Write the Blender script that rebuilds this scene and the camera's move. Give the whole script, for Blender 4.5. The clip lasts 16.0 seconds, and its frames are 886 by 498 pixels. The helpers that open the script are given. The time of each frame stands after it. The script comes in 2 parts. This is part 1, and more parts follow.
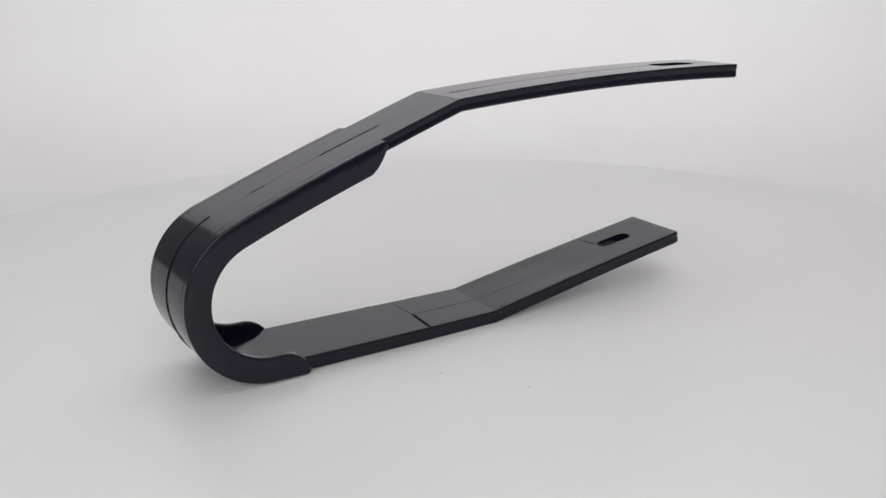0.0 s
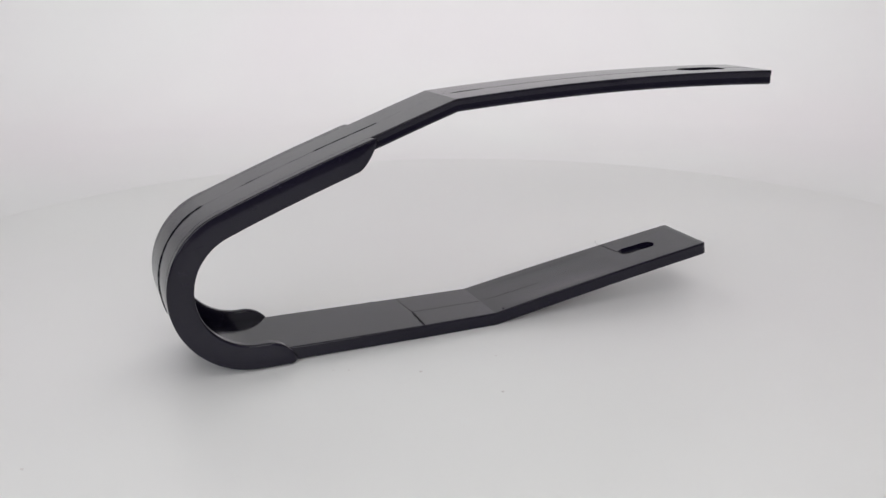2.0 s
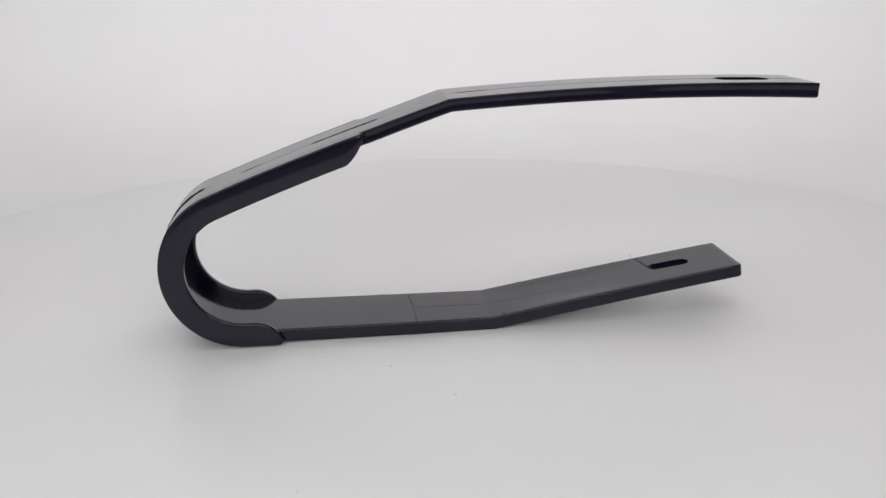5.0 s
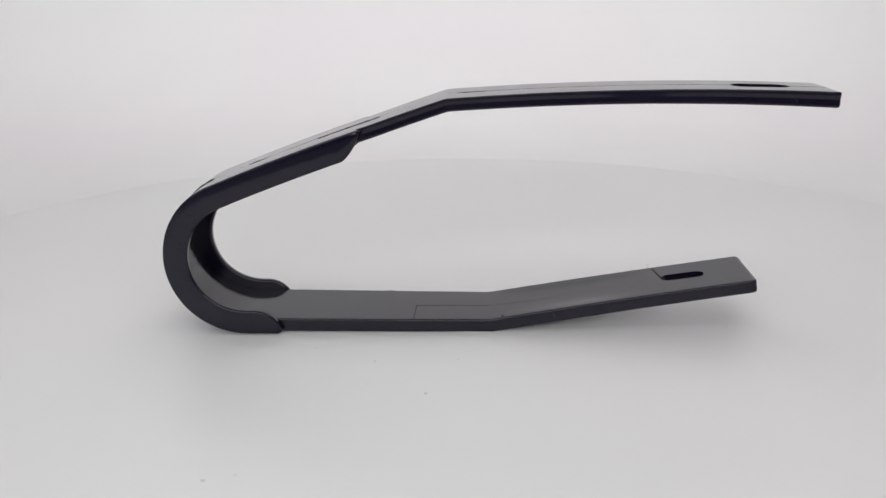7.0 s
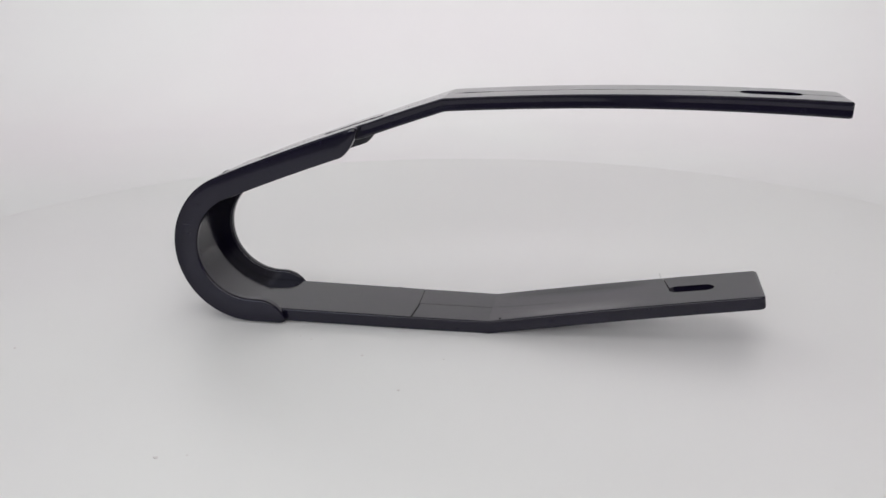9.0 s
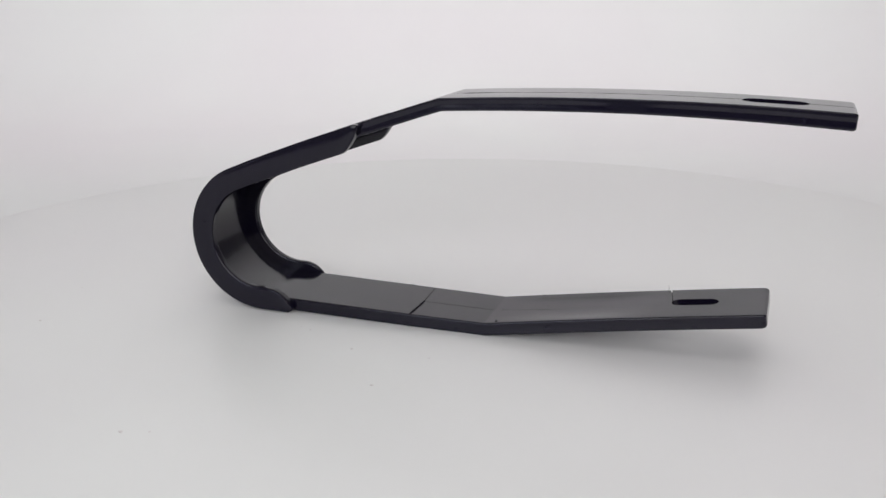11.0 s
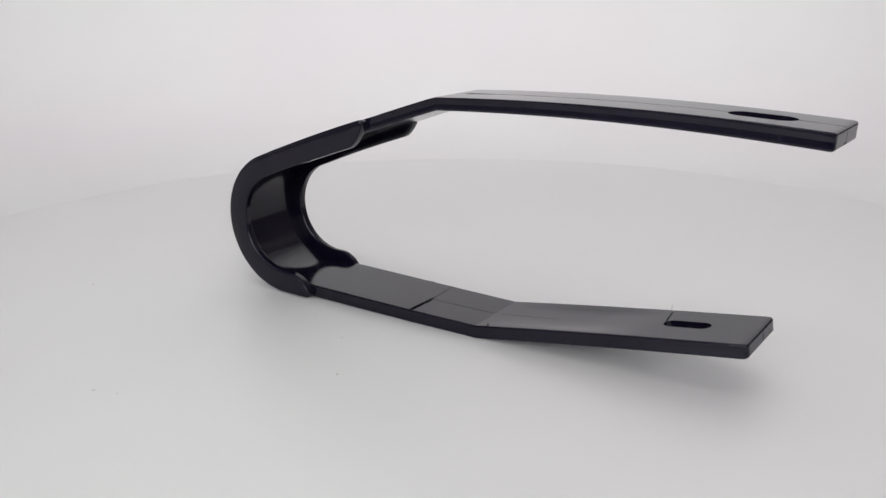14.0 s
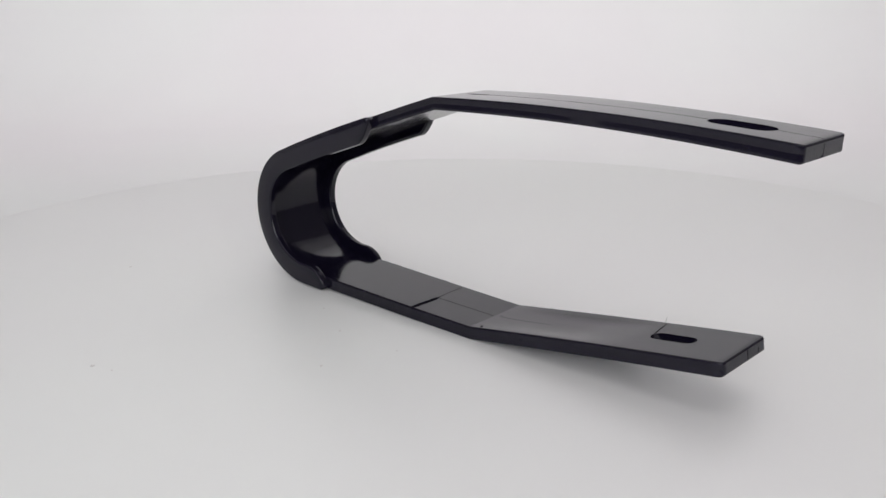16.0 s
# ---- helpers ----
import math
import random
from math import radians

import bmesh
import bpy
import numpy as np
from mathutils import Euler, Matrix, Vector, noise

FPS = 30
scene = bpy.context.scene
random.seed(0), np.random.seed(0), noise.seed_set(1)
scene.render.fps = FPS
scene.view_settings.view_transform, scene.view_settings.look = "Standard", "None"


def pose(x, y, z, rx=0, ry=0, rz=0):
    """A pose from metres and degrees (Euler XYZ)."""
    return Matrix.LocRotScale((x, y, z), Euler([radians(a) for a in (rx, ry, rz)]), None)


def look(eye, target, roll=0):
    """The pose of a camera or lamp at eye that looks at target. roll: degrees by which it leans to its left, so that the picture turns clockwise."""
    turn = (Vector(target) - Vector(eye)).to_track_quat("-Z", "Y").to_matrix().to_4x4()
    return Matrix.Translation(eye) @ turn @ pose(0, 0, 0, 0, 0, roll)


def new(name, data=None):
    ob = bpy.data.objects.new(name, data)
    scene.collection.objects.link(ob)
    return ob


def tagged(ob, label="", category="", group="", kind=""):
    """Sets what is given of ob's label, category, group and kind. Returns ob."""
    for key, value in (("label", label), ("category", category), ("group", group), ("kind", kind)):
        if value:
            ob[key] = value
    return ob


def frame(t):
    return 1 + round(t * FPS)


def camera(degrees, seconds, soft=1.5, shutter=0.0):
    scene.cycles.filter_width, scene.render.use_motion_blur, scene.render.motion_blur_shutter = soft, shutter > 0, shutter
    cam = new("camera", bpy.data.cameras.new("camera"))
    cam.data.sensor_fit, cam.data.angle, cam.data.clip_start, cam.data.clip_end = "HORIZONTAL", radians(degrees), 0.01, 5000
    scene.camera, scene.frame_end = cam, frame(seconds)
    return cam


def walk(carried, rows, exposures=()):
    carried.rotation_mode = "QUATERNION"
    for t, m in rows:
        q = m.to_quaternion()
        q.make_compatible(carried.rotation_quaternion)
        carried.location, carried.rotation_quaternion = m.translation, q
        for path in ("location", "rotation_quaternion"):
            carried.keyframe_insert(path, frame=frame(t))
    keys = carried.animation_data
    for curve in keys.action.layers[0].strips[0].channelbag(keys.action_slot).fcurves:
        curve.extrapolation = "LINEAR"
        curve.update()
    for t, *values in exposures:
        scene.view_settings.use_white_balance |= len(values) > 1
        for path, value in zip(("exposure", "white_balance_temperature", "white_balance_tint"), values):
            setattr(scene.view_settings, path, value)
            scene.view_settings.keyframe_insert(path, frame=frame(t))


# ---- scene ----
cam = camera(48.6, 16.0, soft=1.5)
EYE = Vector((0.0, -0.5, 0.2063))
AIM = EYE + Vector((-0.0124, 0.9508, -0.3097))
walk(cam, [(0.0, look(EYE, AIM, -0.49)), (16.0, look(EYE, AIM, -0.49))])

# ---- light ----
world = bpy.data.worlds.new("studio_air")
scene.world = world
world.use_nodes = True
world.node_tree.nodes["Background"].inputs["Color"].default_value = (0.9, 0.95, 1.0, 1)
world.node_tree.nodes["Background"].inputs["Strength"].default_value = 0.1


def softbox(name, eye, target, sx, sy, watts, colour):
    d = bpy.data.lights.new(name, "AREA")
    d.shape, d.size, d.size_y, d.energy, d.color = "RECTANGLE", sx, sy, watts, colour
    ob = new(name, d)
    ob.matrix_world = look(eye, target)
    return ob


# Unseen fill lamp, added to brighten the curve of the backdrop.
softbox("backdrop_fill", (0.0, 0.42, 0.90), (0.0, 0.92, 0.84), 1.7, 0.3, 7.5, (0.998, 0.995, 1.005))
softbox("overhead_softbox", (0.0, -0.22, 1.22), (0.0, -0.219, 0.0), 1.75, 1.4, 5.9, (0.992, 0.992, 0.985))
softbox("window_light", (-0.70, -1.0, 0.45), (0.0, 0.0, 0.05), 0.45, 0.5, 2.6, (0.92, 0.97, 1.12))
# Unseen fill lamp from the front, added to lighten the shadow under the slider.
softbox("front_fill", (0.12, -1.22, 0.60), (0.0, 0.0, 0.0), 1.6, 0.6, 11.3, (1.0, 0.988, 0.985))
scene.view_settings.exposure = -0.27


# ---- materials ----
def mat(name):
    m = bpy.data.materials.new(name)
    m.use_nodes = True
    nt = m.node_tree
    return m, nt, nt.nodes["Principled BSDF"]


def noise_node(nt, scale, detail=4.0, rough=0.55, stretch=None):
    co = nt.nodes.new("ShaderNodeTexCoord")
    n = nt.nodes.new("ShaderNodeTexNoise")
    n.inputs["Scale"].default_value, n.inputs["Detail"].default_value, n.inputs["Roughness"].default_value = scale, detail, rough
    if stretch:
        mp = nt.nodes.new("ShaderNodeMapping")
        mp.inputs["Scale"].default_value = stretch
        nt.links.new(co.outputs["Object"], mp.inputs["Vector"])
        nt.links.new(mp.outputs["Vector"], n.inputs["Vector"])
    else:
        nt.links.new(co.outputs["Object"], n.inputs["Vector"])
    return n


def ramp(nt, src, lo, hi, a, b):
    r = nt.nodes.new("ShaderNodeMapRange")
    r.inputs["From Min"].default_value, r.inputs["From Max"].default_value = lo, hi
    r.inputs["To Min"].default_value, r.inputs["To Max"].default_value = a, b
    nt.links.new(src, r.inputs["Value"])
    return r.outputs["Result"]


def blend(nt, fac, a, b):
    m = nt.nodes.new("ShaderNodeMix")
    m.data_type = "RGBA"
    m.inputs[6].default_value, m.inputs[7].default_value = (*a, 1), (*b, 1)
    nt.links.new(fac, m.inputs[0])
    return m.outputs[2]


def bump(nt, bsdf, heights, strength, distance):
    prev = None
    for h, s, d in zip(heights, strength, distance):
        b = nt.nodes.new("ShaderNodeBump")
        b.inputs["Strength"].default_value, b.inputs["Distance"].default_value = s, d
        nt.links.new(h, b.inputs["Height"])
        if prev:
            nt.links.new(prev, b.inputs["Normal"])
        prev = b.outputs["Normal"]
    nt.links.new(prev, bsdf.inputs["Normal"])


def black_plastic():
    m, nt, b = mat("moulded_black_plastic")
    wide = noise_node(nt, 22.0, 3.0)
    fine = noise_node(nt, 900.0, 3.0)
    drag = noise_node(nt, 60.0, 4.0, 0.6, (0.5, 9.0, 9.0))
    scuff = noise_node(nt, 140.0, 6.0, 0.7, (1.0, 2.5, 2.5))
    worn = ramp(nt, scuff.outputs["Fac"], 0.62, 0.72, 0, 1)
    clean = blend(nt, ramp(nt, wide.outputs["Fac"], 0.3, 0.7, 0, 1), (0.0052, 0.0041, 0.0112), (0.0070, 0.0057, 0.0145))
    mix = nt.nodes.new("ShaderNodeMix")
    mix.data_type = "RGBA"
    mix.inputs[7].default_value = (0.014, 0.013, 0.022, 1)
    nt.links.new(worn, mix.inputs[0])
    nt.links.new(clean, mix.inputs[6])
    nt.links.new(mix.outputs[2], b.inputs["Base Color"])
    add = nt.nodes.new("ShaderNodeMath")
    add.operation = "MULTIPLY_ADD"
    add.inputs[1].default_value = 0.10
    nt.links.new(worn, add.inputs[0])
    nt.links.new(ramp(nt, drag.outputs["Fac"], 0.3, 0.7, 0.08, 0.14), add.inputs[2])
    nt.links.new(add.outputs[0], b.inputs["Roughness"])
    b.inputs["IOR"].default_value = 1.41
    bump(nt, b, (fine.outputs["Fac"], drag.outputs["Fac"], wide.outputs["Fac"]), (0.03, 0.03, 0.05), (0.0002, 0.0006, 0.003))
    return m


def white_paint(name, a, b_, rough, sheen=0.3, rosy=1.0):
    m, nt, b = mat(name)
    wide = noise_node(nt, 5.0, 4.0)
    fine = noise_node(nt, 500.0, 3.0)
    tone = blend(nt, ramp(nt, wide.outputs["Fac"], 0.3, 0.7, 0, 1), a, b_)
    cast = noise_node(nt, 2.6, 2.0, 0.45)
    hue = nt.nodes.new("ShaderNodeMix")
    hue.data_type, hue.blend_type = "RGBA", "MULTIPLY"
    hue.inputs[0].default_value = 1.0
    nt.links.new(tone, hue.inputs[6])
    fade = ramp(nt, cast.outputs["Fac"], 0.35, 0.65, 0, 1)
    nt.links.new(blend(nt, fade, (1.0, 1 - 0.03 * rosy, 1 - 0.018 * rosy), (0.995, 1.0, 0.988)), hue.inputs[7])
    nt.links.new(hue.outputs[2], b.inputs["Base Color"])
    nt.links.new(ramp(nt, wide.outputs["Fac"], 0.3, 0.7, rough - 0.04, rough + 0.04), b.inputs["Roughness"])
    b.inputs["Specular IOR Level"].default_value = sheen
    bump(nt, b, (fine.outputs["Fac"],), (0.08,), (0.0002,))
    return m


PLASTIC = black_plastic()
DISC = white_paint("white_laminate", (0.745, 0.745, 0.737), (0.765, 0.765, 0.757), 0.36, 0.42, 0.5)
PAPER = white_paint("white_backdrop_paper", (0.77, 0.768, 0.768), (0.79, 0.788, 0.788), 0.7)
GREY_WALL = white_paint("grey_side_wall", (0.20, 0.195, 0.20), (0.24, 0.235, 0.24), 0.75)
CLOTH = white_paint("grey_room_wall", (0.10, 0.10, 0.11), (0.13, 0.13, 0.14), 0.8)
PALE, _nt, _b = mat("pale_plastic_flash")
_b.inputs["Base Color"].default_value, _b.inputs["Roughness"].default_value = (0.42, 0.42, 0.42, 1), 0.5
DUST, _nt, _b = mat("grey_dust")
_b.inputs["Base Color"].default_value, _b.inputs["Roughness"].default_value = (0.68, 0.655, 0.64, 1), 0.9


# ---- mesh helpers ----
def mesh_of(name, verts, faces, material, smooth=30.0):
    me = bpy.data.meshes.new(name)
    me.from_pydata(verts, [], faces)
    me.validate()
    bm = bmesh.new()
    bm.from_mesh(me)
    bmesh.ops.recalc_face_normals(bm, faces=bm.faces)
    bm.to_mesh(me)
    bm.free()
    me.materials.append(material)
    if smooth:
        for poly in me.polygons:
            poly.use_smooth = True
        me.set_sharp_from_angle(angle=radians(smooth))
    return me


def part(name, me, parent, label=""):
    ob = new(name, me)
    ob.parent = parent
    return tagged(ob, label) if label else ob


def slab(x0, x1, y0, y1, z0, z1, material, name):
    v = [(x, y, z) for z in (z0, z1) for y in (y0, y1) for x in (x0, x1)]
    f = [(0, 2, 3, 1), (4, 5, 7, 6), (0, 1, 5, 4), (2, 6, 7, 3), (0, 4, 6, 2), (1, 3, 7, 5)]
    return mesh_of(name, v, f, material, 0)


# ---- the studio: sweep, walls and ceiling ----
def sweep_sheet():
    prof = [(-0.43, 0.0), (0.62, 0.0)]
    r = 0.30
    for i in range(1, 17):
        a = radians(90 * i / 16)
        prof.append((0.62 + r * math.sin(a), r - r * math.cos(a)))
    prof.append((0.92, 1.25))
    n, verts, faces = len(prof), [], []
    for x in (-0.94, 0.94):
        verts += [(x, y, z - 0.008) for y, z in prof] + [(x, y + 0.004, z - 0.014) for y, z in prof]
    for i in range(n - 1):
        faces.append((i, i + 1, 2 * n + i + 1, 2 * n + i))
        faces.append((n + i, 3 * n + i, 3 * n + i + 1, n + i + 1))
    faces += [(0, 2 * n, 3 * n, n), (n - 1, 2 * n - 1, 4 * n - 1, 3 * n - 1)]
    return mesh_of("backdrop", verts, faces, PAPER, 40)


tagged(new("backdrop", sweep_sheet()), "seamless white paper sweep behind the turntable", "backdrop", kind="structure")
# Unseen floor, walls and ceiling, added to close the room and shape reflections.
tagged(new("floor", slab(-0.95, 0.95, -1.42, 0.9, -0.06, -0.016, CLOTH, "floor")), "unseen plain dark grey floor, added for dark reflections", "floor", kind="structure")
tagged(new("wall_left", slab(-1.01, -0.95, -1.48, 1.0, -0.06, 1.26, GREY_WALL, "wall_left")), "unseen plain grey side wall, added for dark reflections", "wall", kind="structure")
tagged(new("wall_right", slab(0.95, 1.01, -1.48, 1.0, -0.06, 1.26, GREY_WALL, "wall_right")), "unseen plain grey side wall, added for dark reflections", "wall", kind="structure")
tagged(new("wall_front", slab(-0.95, 0.95, -1.48, -1.42, -0.06, 1.26, CLOTH, "wall_front")), "unseen plain grey front wall, added for dark reflections", "wall", kind="structure")
tagged(new("ceiling", slab(-1.01, 1.01, -1.48, 1.0, 1.26, 1.3, PAPER, "ceiling")), "unseen plain white ceiling, added to close the room and bounce light", "ceiling", kind="structure")


# ---- turntable ----
def disc_mesh(radius=0.41, thick=0.0075, r=0.0012, seg=160):
    prof = [(0.0, -thick), (radius - r, -thick), (radius, -thick + r)]
    for i in range(5):
        a = radians(90 * i / 4)
        prof.append((radius - r + r * math.cos(a), -r + r * math.sin(a)))
    verts, faces = [], []
    for rad, z in prof[1:]:
        for k in range(seg):
            a = 2 * math.pi * k / seg
            verts.append((rad * math.cos(a), rad * math.sin(a), z))
    rings = len(prof) - 1
    for i in range(rings - 1):
        for k in range(seg):
            k2 = (k + 1) % seg
            faces.append((i * seg + k, i * seg + k2, (i + 1) * seg + k2, (i + 1) * seg + k))
    faces.append(tuple(range(seg)))
    faces.append(tuple((rings - 1) * seg + k for k in range(seg)))
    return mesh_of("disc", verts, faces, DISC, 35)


turntable = tagged(new("turntable"), "round white laminate turntable plate, slowly turning", "turntable")
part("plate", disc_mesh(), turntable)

# the slider's own frame: u along it, v across it, z up from the plate, in millimetres
TURN0 = 32.62


def speck_mesh(seed, size):
    rng = random.Random(seed)
    bm = bmesh.new()
    bmesh.ops.create_icosphere(bm, subdivisions=1, radius=size)
    for v in bm.verts:
        v.co *= rng.uniform(0.6, 1.3)
        v.co.z = v.co.z * 0.25 + size * 0.2
    me = bpy.data.meshes.new("dust_speck")
    bm.to_mesh(me)
    bm.free()
    me.materials.append(DUST)
    return me


def specks():
    rng = random.Random(5)
    spin = Matrix.Rotation(radians(TURN0), 4, "Z")
    places = [(-72, -33, 0.7), (-79, -30, 0.5), (-222, -69, 0.9), (-98, -162, 1.3), (-86, -158, 0.7), (-40, -49, 0.8), (-13, -85, 0.9), (2, -47, 0.7)]
    for i in range(3):
        places.append((rng.uniform(-250, 250), rng.uniform(-250, 250), rng.uniform(0.25, 0.5)))
    for i, (u, v, s) in enumerate(places):
        ob = part("dust_speck", speck_mesh(i, s / 1000), turntable)
        ob.location = spin @ Vector((u / 1000, v / 1000, 0.0))


specks()

# ---- chain slider ----
R_LOOP, C_U, C_Z = 42.0, -111.2, 42.9


def arc3(a, b, sag, n):
    """Points from a to b along a shallow bow that rises sag above the chord."""
    a, b = Vector(a), Vector(b)
    side = Vector((-(b - a).y, (b - a).x)).normalized()
    if side.y < 0:
        side.negate()
    return [a.lerp(b, i / n) + side * sag * (1 - (2 * i / n - 1) ** 2) for i in range(n + 1)]


def loop_arc(n):
    return [Vector((C_U + R_LOOP * math.cos(radians(g)), C_Z + R_LOOP * math.sin(radians(g)))) for g in (112 + 158 * i / n for i in range(n + 1))]


LOOP_TOP = loop_arc(1)[0]
OUTER = arc3((190.5, 128.3), (-4.4, 125.3), 2.85, 40)
I_BEND1 = len(OUTER) - 1
OUTER += arc3((-4.4, 125.3), LOOP_TOP, 1.6, 90)[1:]
OUTER += loop_arc(64)[1:]
OUTER += [Vector((C_U + (20.0 - C_U) * i / 90, 0.9 * (1 - i / 90))) for i in range(1, 91)]
I_BEND2 = len(OUTER) - 1
OUTER += arc3((20.0, 0.0), (161.8, 20.9), 0.5, 30)[1:]


def normals(path):
    out = []
    for i in range(len(path)):
        d1 = (path[i] - path[i - 1]).normalized() if i else (path[1] - path[0]).normalized()
        d2 = (path[i + 1] - path[i]).normalized() if i < len(path) - 1 else d1
        m = (d1 + d2).normalized()
        out.append(Vector((-m.y, m.x)) / max(0.5, m.dot(d1)))
    return out


NORMAL = normals(OUTER)
RUN = [0.0]
for i in range(1, len(OUTER)):
    RUN.append(RUN[-1] + (OUTER[i] - OUTER[i - 1]).length)


def along(i, keys):
    """Value at station i between (run, value) keys."""
    return float(np.interp(RUN[i], [k for k, _ in keys], [v for _, v in keys]))


S1, S2, S_END = RUN[I_BEND1], RUN[I_BEND2], RUN[-1]
S_FLAT = S2 - 112.0
CENTRE = ((0, 4.2), (S1, 8.7), (S1 + 120, 10.3), (S_FLAT - 60, 10.3), (S_FLAT, 11.3), (S2 - 42, 10.6), (S2, 10.8), (S_END, 14.7))
HALF = ((0, 19.8), (S1, 21.2), (S1 + 120, 22.0), (S_FLAT - 60, 22.0), (S_FLAT, 23.0), (S2 - 42, 22.2), (S2, 21.5), (S_END, 20.6))
THICK = ((0, 8.0), (S1 * 0.5, 7.1), (S1, 6.7), (S1 + 120, 7.0), (S2, 7.1), (S_END, 7.1))
LEAN = ((0, 0.035), (S1, 0.040), (S1 + 60, 0.050), (S1 + 120, 0.050), (S1 + 190, 0.0), (S_END, 0.0))
DROP = ((0, 0.0), (S1, 0.0), (S1 + 40, 1.1), (S1 + 125, 1.1), (S1 + 190, 0.0), (S_END, 0.0))
RIDGE = ((0, -0.3), (S1 - 120, -0.3), (S1 - 70, 0.3), (S1 + 42, 0.35), (S1 + 46, 0.0), (S2, 0.0), (S2 + 20, -0.2), (S_END, -0.25))
DISH = ((0, 0.0), (S2, 0.0), (S2 + 22, 0.8), (S2 + 45, 1.3), (S2 + 60, 1.35), (S2 + 90, 0.15), (S_END, 0.1))


def place(i, v, depth, push=0.0):
    """A point of the slider: station i, v across from the middle, depth in from the outer face, push along the run (mm to m)."""
    c = along(i, CENTRE)
    t = (OUTER[min(i + 1, len(OUTER) - 1)] - OUTER[max(i - 1, 0)]).normalized()
    p = OUTER[i] + NORMAL[i] * depth + t * push
    return ((p.x) / 1000, (v + c) / 1000, (p.y - along(i, LEAN) * v - along(i, DROP)) / 1000)


def rounded(hw0, hw1, d0, d1, r_out, r_in, groove=(0.0, 0.0), dish=0.0, ridge=0.0, bulge=0.0, steps=3):
    """A closed ring (v, depth) of a bar from hw0 to hw1 across and d0 to d1 deep, its corners rounded, with a fine ridge or groove down the outer face."""
    ring = []
    corners = ((hw0 + r_out, d0 + r_out, r_out, 180), (hw1 - r_out, d0 + r_out, r_out, 270), (hw1 - r_in, d1 - r_in, r_in, 0), (hw0 + r_in, d1 - r_in, r_in, 90))
    for k, (cv, cd, r, g0) in enumerate(corners):
        hold = min(0.25, r * 0.5)
        for s in range(steps + 1):
            g = radians(g0 + 90 * s / steps)
            p = (cv + r * math.cos(g), cd + r * math.sin(g))
            if s == 0:
                ring.append((p[0] + hold * math.sin(g), p[1] - hold * math.cos(g)))
            ring.append(p)
            if s == steps:
                ring.append((p[0] - hold * math.sin(g), p[1] + hold * math.cos(g)))
        if k == 0 and groove[0] > 0:
            w, d = groove
            ring += [(-w - 0.3, d0), (-w, d0), (-w * 0.85, d0 + d), (w * 0.85, d0 + d), (w, d0), (w + 0.3, d0)]
        if bulge and k == 1:
            for q in range(1, 8):
                x = q / 4 - 1
                ring.append((hw1 + bulge * (1 - x * x), d0 + r_out + (d1 - r_in - d0 - r_out) * (q / 8)))
        if groove[0] > 0 and k in (1, 3):
            side = hw1 if k == 1 else hw0
            cut = side - math.copysign(ridge, side)
            flank = [(side, d1 * 0.32), (cut, d1 * 0.46), (cut, d1 * 0.54), (side, d1 * 0.74)]
            ring += flank if k == 1 else flank[::-1]
        if k == 2 and groove[0] > 0:
            for q in range(1, 10):
                x = 1 - 0.2 * q
                ring.append((x * (hw1 - r_in - 0.6), d1 - dish * (1 - abs(x) ** (5 if x > 0 else 2))))
    return ring


def tube(name, rings, close=True):
    n = len(rings[0])
    verts = [p for ring in rings for p in ring]
    faces = []
    for i in range(len(rings) - 1):
        for k in range(n):
            k2 = (k + 1) % n
            faces.append((i * n + k, i * n + k2, (i + 1) * n + k2, (i + 1) * n + k))
    faces.append(tuple(range(n)))
    faces.append(tuple((len(rings) - 1) * n + k for k in range(n)))
    return mesh_of(name, verts, faces, PLASTIC, 32)


def flash_at(i):
    """How far the mould's parting line stands proud of the outer face: a ragged ridge of flash, trimmed away in places."""
    u, s = OUTER[i].x, RUN[i]
    rag = 0.75 + 0.5 * noise.noise((s * 0.35, 1.7, 4.2))
    if s < S1:
        return (0.22 if 2 < u < 18 else 0.08) * rag if u > 1 else 0.02
    if s < S1 + 130:
        high = 0.34 if -73 < u < -39 else 0.24 if -110 < u < -101 else (0.08 if -101 <= u <= -73 else 0.02)
        return high * rag
    if C_U + 5 > u and OUTER[i].y > 3:
        return 0.62 * rag if u < -129 else 0.02
    return 0.02


def bar(name, i0, i1, end0, end1):
    rings = []
    for i in range(i0, i1 + 1):
        hw = along(i, HALF) + 0.12 * noise.noise((RUN[i] * 0.23, 3.1, 0.7)) + 0.07 * noise.noise((RUN[i] * 0.9, 8.2, 0.1))
        th = along(i, THICK)
        g = flash_at(i)
        ring = rounded(-hw, hw, 0.0, th, 0.5, 0.9, (0.14 + 0.3 * g, -g), along(i, DISH), along(i, RIDGE))
        if (i == i0 and end0) or (i == i1 and end1):
            sign = 1 if i == i0 else -1
            caps = []
            for inset, push in ((2.5, 0.0), (1.9, 0.0), (1.0, 0.25), (0.3, 0.9), (0.0, 1.9)):
                dd = min(1.3, inset * 0.55)
                wide = 1.0 if sign > 0 else 1.35
                caps.append([place(i, v * (1 - wide * inset / hw), dd + (d / th) * (th - 2 * dd), sign * wide * push) for v, d in ring])
            rings += caps if sign > 0 else caps[::-1]
            continue
        rings.append([place(i, v, d) for v, d in ring])
    return tube(name, rings)


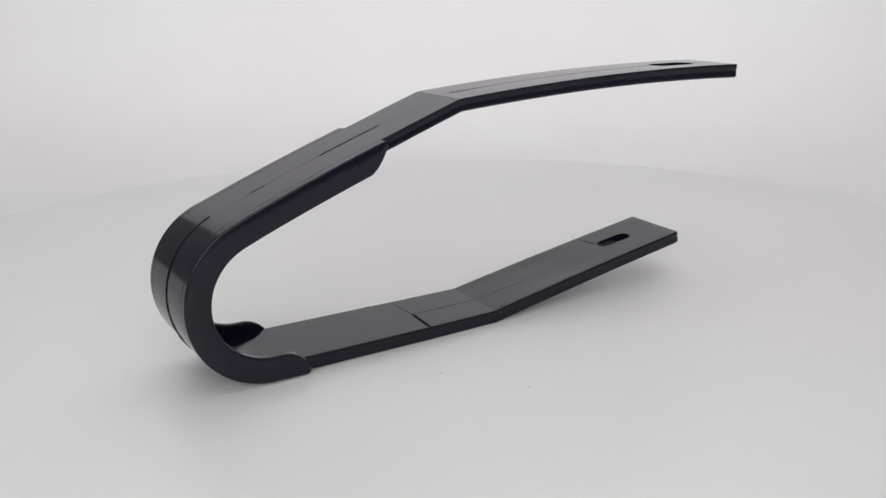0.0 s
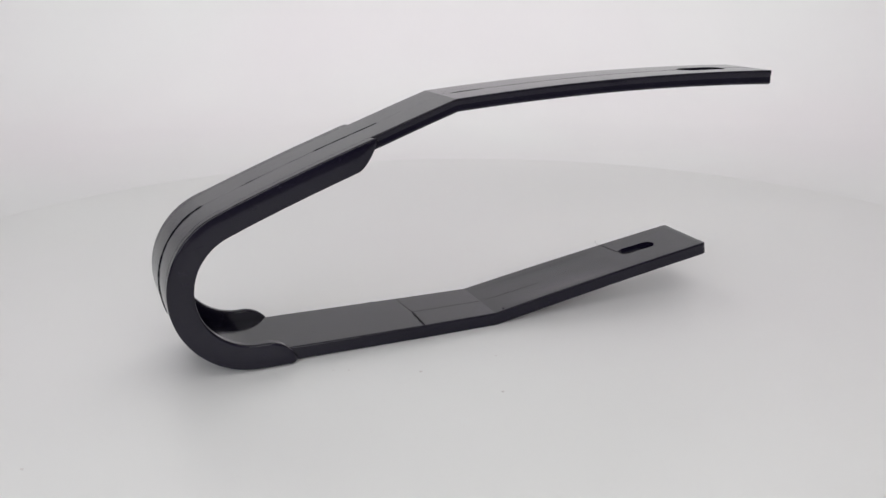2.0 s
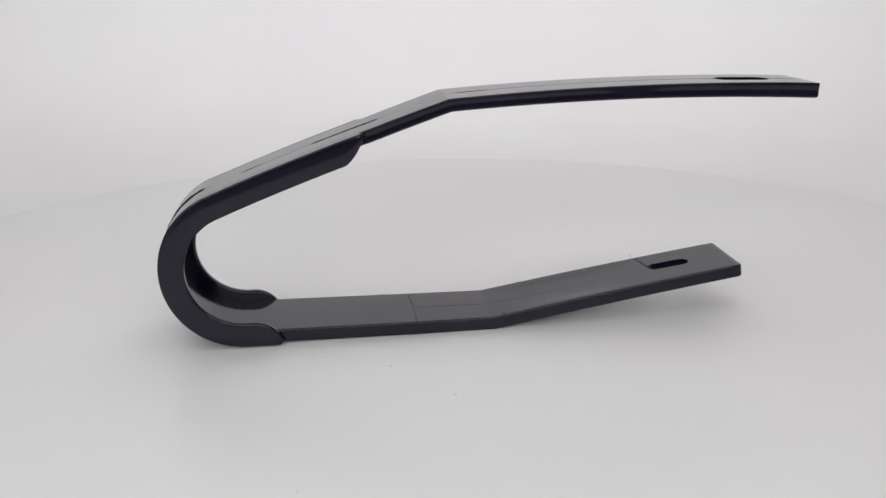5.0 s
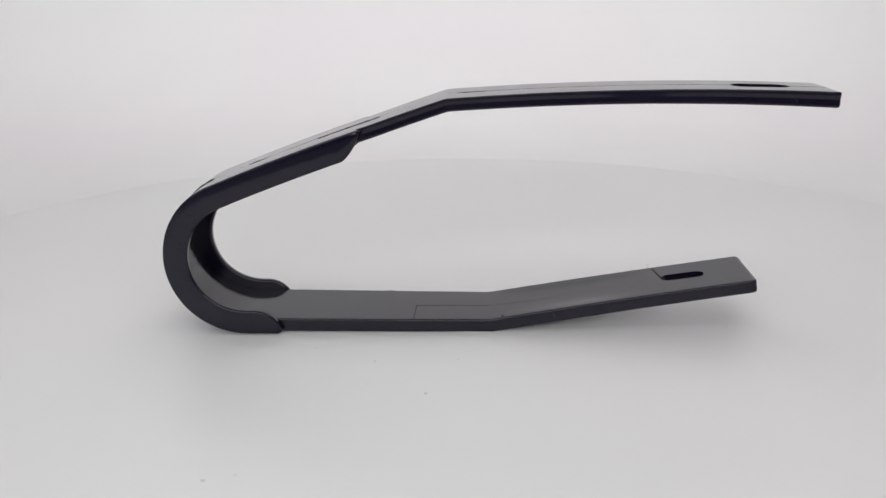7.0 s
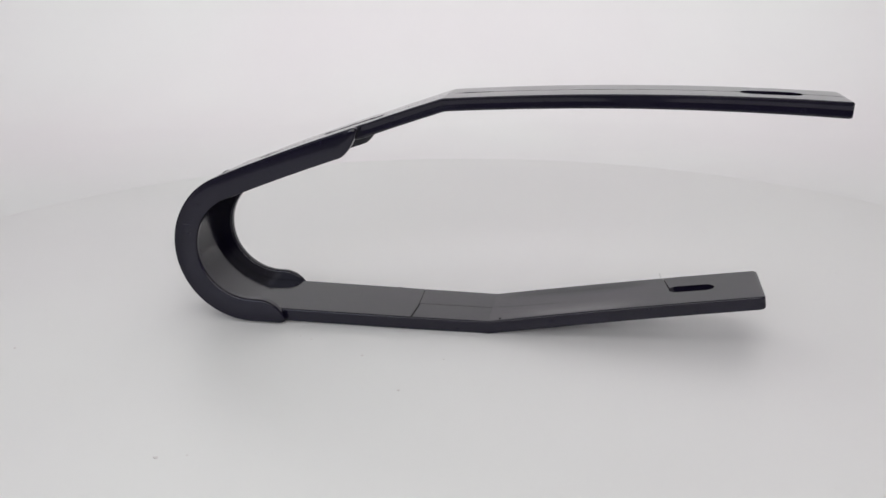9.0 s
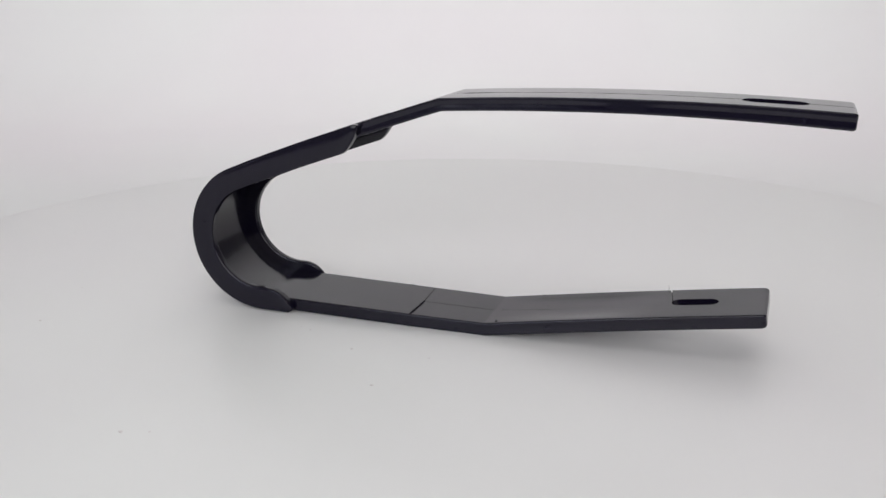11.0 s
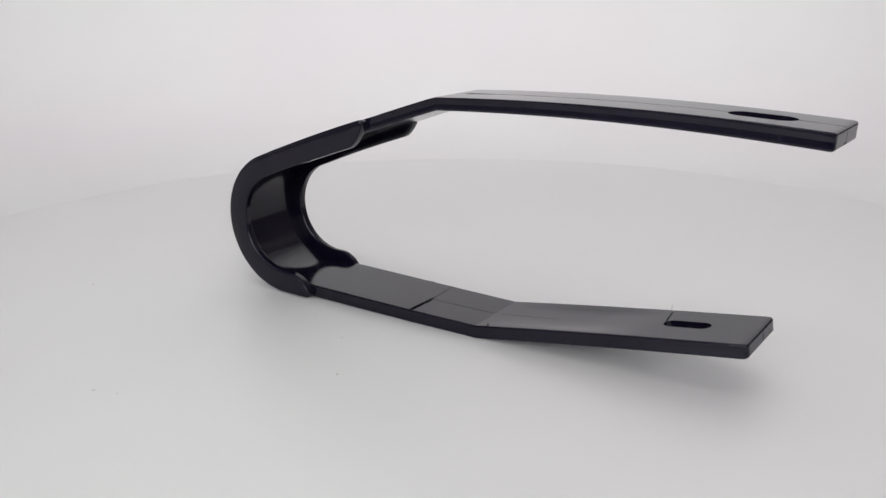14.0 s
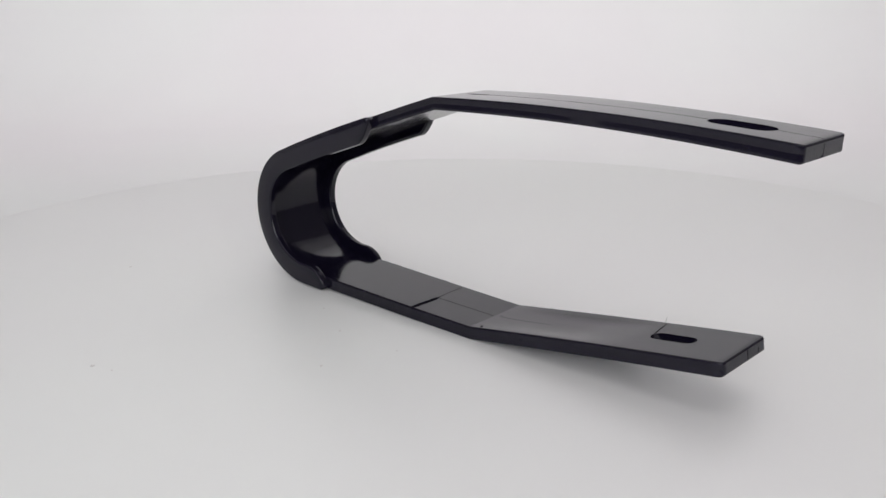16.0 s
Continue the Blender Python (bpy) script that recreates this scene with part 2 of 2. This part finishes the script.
def carve(me, cutters):
    """Cuts the closed cutter meshes out of a mesh and returns the new mesh."""
    ob = new("blank", me)
    made = []
    for c in cutters:
        k = new("cutter", c)
        made.append(k)
        mod = ob.modifiers.new("cut", "BOOLEAN")
        mod.operation, mod.solver, mod.object = "DIFFERENCE", "EXACT", k
    out = bpy.data.meshes.new_from_object(ob.evaluated_get(bpy.context.evaluated_depsgraph_get()))
    for o in (ob, *made):
        bpy.data.objects.remove(o)
    while len(out.materials) > 1:
        out.materials.pop()
    for poly in out.polygons:
        poly.use_smooth, poly.material_index = True, 0
    out.set_sharp_from_angle(angle=radians(32))
    return out


def prism(outline, z0, z1):
    """A closed upright cutter from an outline (u, v) in mm."""
    n = len(outline)
    verts = [(u / 1000, v / 1000, z / 1000) for z in (z0, z1) for u, v in outline]
    faces = [tuple(range(n)), tuple(n + k for k in range(n))] + [(k, (k + 1) % n, n + (k + 1) % n, n + k) for k in range(n)]
    return mesh_of("cutter", verts, faces, PLASTIC, 0)


def furrow(i0, i1, v, w, deep):
    """A closed cutter that draws a fine line along the inner face."""
    rings = []
    for i in range(i0, i1 + 1):
        hw, th = along(i, HALF), along(i, THICK)
        floor = th - along(i, DISH) * (1 - (v / hw) ** 2) - deep
        rings.append([place(i, v - w, floor), place(i, v + w, floor), place(i, v + w, th + 2), place(i, v - w, th + 2)])
    return tube("cutter", rings)


def stadium(u0, u1, vc, w, steps=10):
    r = w / 2
    out = []
    for cu, g0 in ((u1 - r, -90), (u0 + r, 90)):
        out += [(cu + r * math.cos(radians(g0 + 180 * s / steps)), vc + r * math.sin(radians(g0 + 180 * s / steps))) for s in range(steps + 1)]
    return out


slider = tagged(new("chain_slider"), "black moulded plastic chain slider looped over on a white turntable", "chain slider")

upper = carve(bar("upper_arm", 0, I_BEND1, True, False), [
    prism(stadium(140.4, 170.3, 4.4, 14.2), 110, 140),
    prism([(189.3, 3.0), (191.5, 3.0), (191.5, 3.7), (189.3, 3.7)], 110, 126.5),
    prism([(189.7, -10.0), (191.5, -10.0), (191.5, 3.2), (189.7, 3.2)], 110, 122.0),
])
part("upper_arm", upper, slider, "black plastic upper strap with a long slot")

SEAM = [
    prism([(-22.2, 9.8), (-21.8, 9.8), (-23.0, 36.0), (-23.4, 36.0)], 6.7, 9.0),
    prism([(-21.8, 9.4), (-21.8, 8.95), (19.0, 9.55), (19.0, 9.95)], 6.7, 9.0),
]
loop_strap = part("loop_strap", carve(bar("loop_strap", I_BEND1, I_BEND2, False, False), SEAM), slider, "black plastic strap curled round in a wide loop")

SLIT = [furrow(I_BEND2 + 1, I_BEND2 + 8, -1.0, 0.14, 0.15), prism(stadium(113.6, 137.1, 14.6, 9.0), -5, 40), prism([(113.4, 17.0), (114.2, 17.0), (110.6, 40.0), (110.2, 40.0)], 19.7, 40),
        prism([(160.9, 16.8), (163.5, 16.8), (163.5, 17.5), (160.9, 17.5)], 10, 27.2), prism([(161.2, 27.0), (163.5, 27.0), (163.5, 27.5), (161.2, 27.5)], 10, 40)]
lower_arm = part("lower_arm", carve(bar("lower_arm", I_BEND2, len(OUTER) - 1, False, True), SLIT), slider, "black plastic lower strap rising from the plate, slotted end")


def flange(side, s0, s1):
    """A side rib of the loop that tapers off in a rounded tip at both ends."""
    tip = [0.02, 0.15, 0.4, 0.8, 1.3, 1.9, 2.6, 3.4, 4.3, 5.3, 6.4, 7.6, 9.0, 10.5, 12.0, 13.5, 14.5, 15.3]
    runs = [s0 + d for d in tip] + [s for s in RUN if s0 + 16 < s < s1 - 16] + [s1 - d for d in tip[::-1]]
    rings = []
    for s in runs:
        x = min(s - s0, s1 - s)
        i = max(k for k in range(len(RUN) - 1) if RUN[k] <= s)
        f = (s - RUN[i]) / (RUN[i + 1] - RUN[i])
        half, centre, th = (float(np.interp(s, [k for k, _ in t], [v for _, v in t])) for t in (HALF, CENTRE, THICK))
        if s < S1 + 90:
            full = (1 - (1 - min(1.0, x / 14.5)) ** 1.35) ** 0.72
        else:
            full = (1 - (1 - min(1.0, x / 15.0)) ** 2) ** 0.6
        lift = 1.6 * (1 - min(1.0, x / 3.0)) ** 2
        deep = 12.9 + (1.3 * math.exp(-((s - S1 - 165) / 35) ** 2) if side > 0 else 0.0)
        low = max(deep * full, lift + 1.0)
        shift = side * (10.3 - centre) * min(1.0, max(0.0, (s - S1 - 125) / 40))
        inner, outer = half - 0.6, shift + 26.6 - 2.6 * (1 - min(1.0, x / 4.0)) ** 2.5
        r = min(0.9, (low - lift) * 0.3)
        ring = rounded(inner, outer - 0.2, lift, low, r * 0.8, r * 1.3, bulge=0.3 * min(1.0, 0.15 + x / 8))
        a = [Vector(place(i, side * v, d)) for v, d in ring]
        b = [Vector(place(i + 1, side * v, d)) for v, d in ring]
        rings.append([tuple(p.lerp(q, f)) for p, q in zip(a, b)])
    return tube("side_flange", rings)


def run_at(u, low):
    ids = [i for i in range(len(OUTER)) if (RUN[i] > S1 + 200) == low and RUN[i] < S2 + 1]
    return RUN[min(ids, key=lambda i: abs(OUTER[i].x - u))]


TIP_LOW = run_at(-92.0, True)
part("side_flange", flange(-1, S1 + 45.5, TIP_LOW), slider)
part("side_flange", flange(1, S1 + 44.0, TIP_LOW - 2.0), slider)


def thread(name, pts, radius):
    """A thin tapering sliver of plastic flash along points (u, v, z) in mm."""
    rings = []
    for k, p in enumerate(pts):
        r = radius * (1 - 0.7 * k / (len(pts) - 1))
        rings.append([((p[0] + r * math.cos(radians(72 * a))) / 1000, (p[1] + r * math.sin(radians(72 * a)) * 0.6) / 1000, (p[2] + r * 0.6 * math.sin(radians(72 * a))) / 1000) for a in range(5)])
    return tube(name, rings)


part("flash_sliver", thread("flash_sliver", [(110.0, 33.0, 21.3), (109.8, 34.8, 21.9), (109.4, 35.3, 22.6), (109.8, 35.2, 23.3)], 0.22), lower_arm, "pale curled thread of plastic flash").data.materials[0] = PALE


def fin(host, u0, v0, u1, v1, z, high, thick, seed):
    """A ragged upright fin of flash along a line across the strap."""
    rng = random.Random(seed)
    rings, n = [], 26
    along_line = Vector((u1 - u0, v1 - v0)).normalized()
    side = Vector((-along_line.y, along_line.x)) * thick / 2
    for k in range(n + 1):
        f = k / n
        c = Vector((u0, v0)).lerp(Vector((u1, v1)), f)
        top = z + high * min(1.0, 0.35 + 8 * f, 0.25 + 6 * (1 - f)) * rng.uniform(0.75, 1.1)
        ring = []
        for sgn, zz, w in ((-1, z - 0.8, 1.0), (1, z - 0.8, 1.0), (1, top, 0.6), (-1, top, 0.6)):
            q = c + side * sgn * w
            ring.append((q.x / 1000, q.y / 1000, zz / 1000))
        rings.append(ring)
    return part("flash_fin", tube("flash_fin", rings), host, "ragged fin of moulding flash across the strap")


fin(loop_strap, -22.6, -11.2, -21.7, 10.2, 7.3, 1.0, 0.65, 8)


def nub(host, u, v, z, a, b, c, seed):
    rng = random.Random(seed)
    bm = bmesh.new()
    bmesh.ops.create_icosphere(bm, subdivisions=2, radius=1.0)
    for p in bm.verts:
        k = rng.uniform(0.85, 1.1)
        p.co = Vector(((u + p.co.x * a * k) / 1000, (v + p.co.y * b * k) / 1000, (z + p.co.z * c * k) / 1000))
    me = bpy.data.meshes.new("flash_nub")
    bm.to_mesh(me)
    bm.free()
    me.materials.append(PLASTIC)
    return part("flash_nub", me, host)


nub(loop_strap, -42.6, -11.0, 106.9, 0.9, 0.7, 1.0, 1)
nub(lower_arm, 25.5, -7.5, 8.1, 0.8, 0.8, 0.45, 2)
nub(lower_arm, 42.6, 31.7, 10.38, 1.8, 0.7, 0.55, 3)
nub(loop_strap, -38.0, 32.4, 7.2, 2.4, 0.7, 0.45, 4)
nub(lower_arm, 24.5, 11.5, 7.5, 1.8, 0.5, 0.25, 5)


def motions():
    """The plate turns at a nearly even pace and carries the slider round with it."""
    turn = [(0.0, 0.00), (1.0, -4.37), (2.0, -9.00), (3.0, -14.03), (4.0, -19.09), (6.5, -31.07), (7.0, -33.30), (8.0, -37.72), (9.0, -42.28), (11.5, -54.04), (12.0, -56.50), (13.0, -61.58), (14.0, -66.24), (15.0, -70.62), (16.0, -75.08)]
    walk(turntable, [(t, pose(0, 0, 0, 0, 0, a)) for t, a in turn])
    walk(slider, [(t, pose(0, 0, 0, 0, 0, TURN0 + a)) for t, a in turn])


motions()
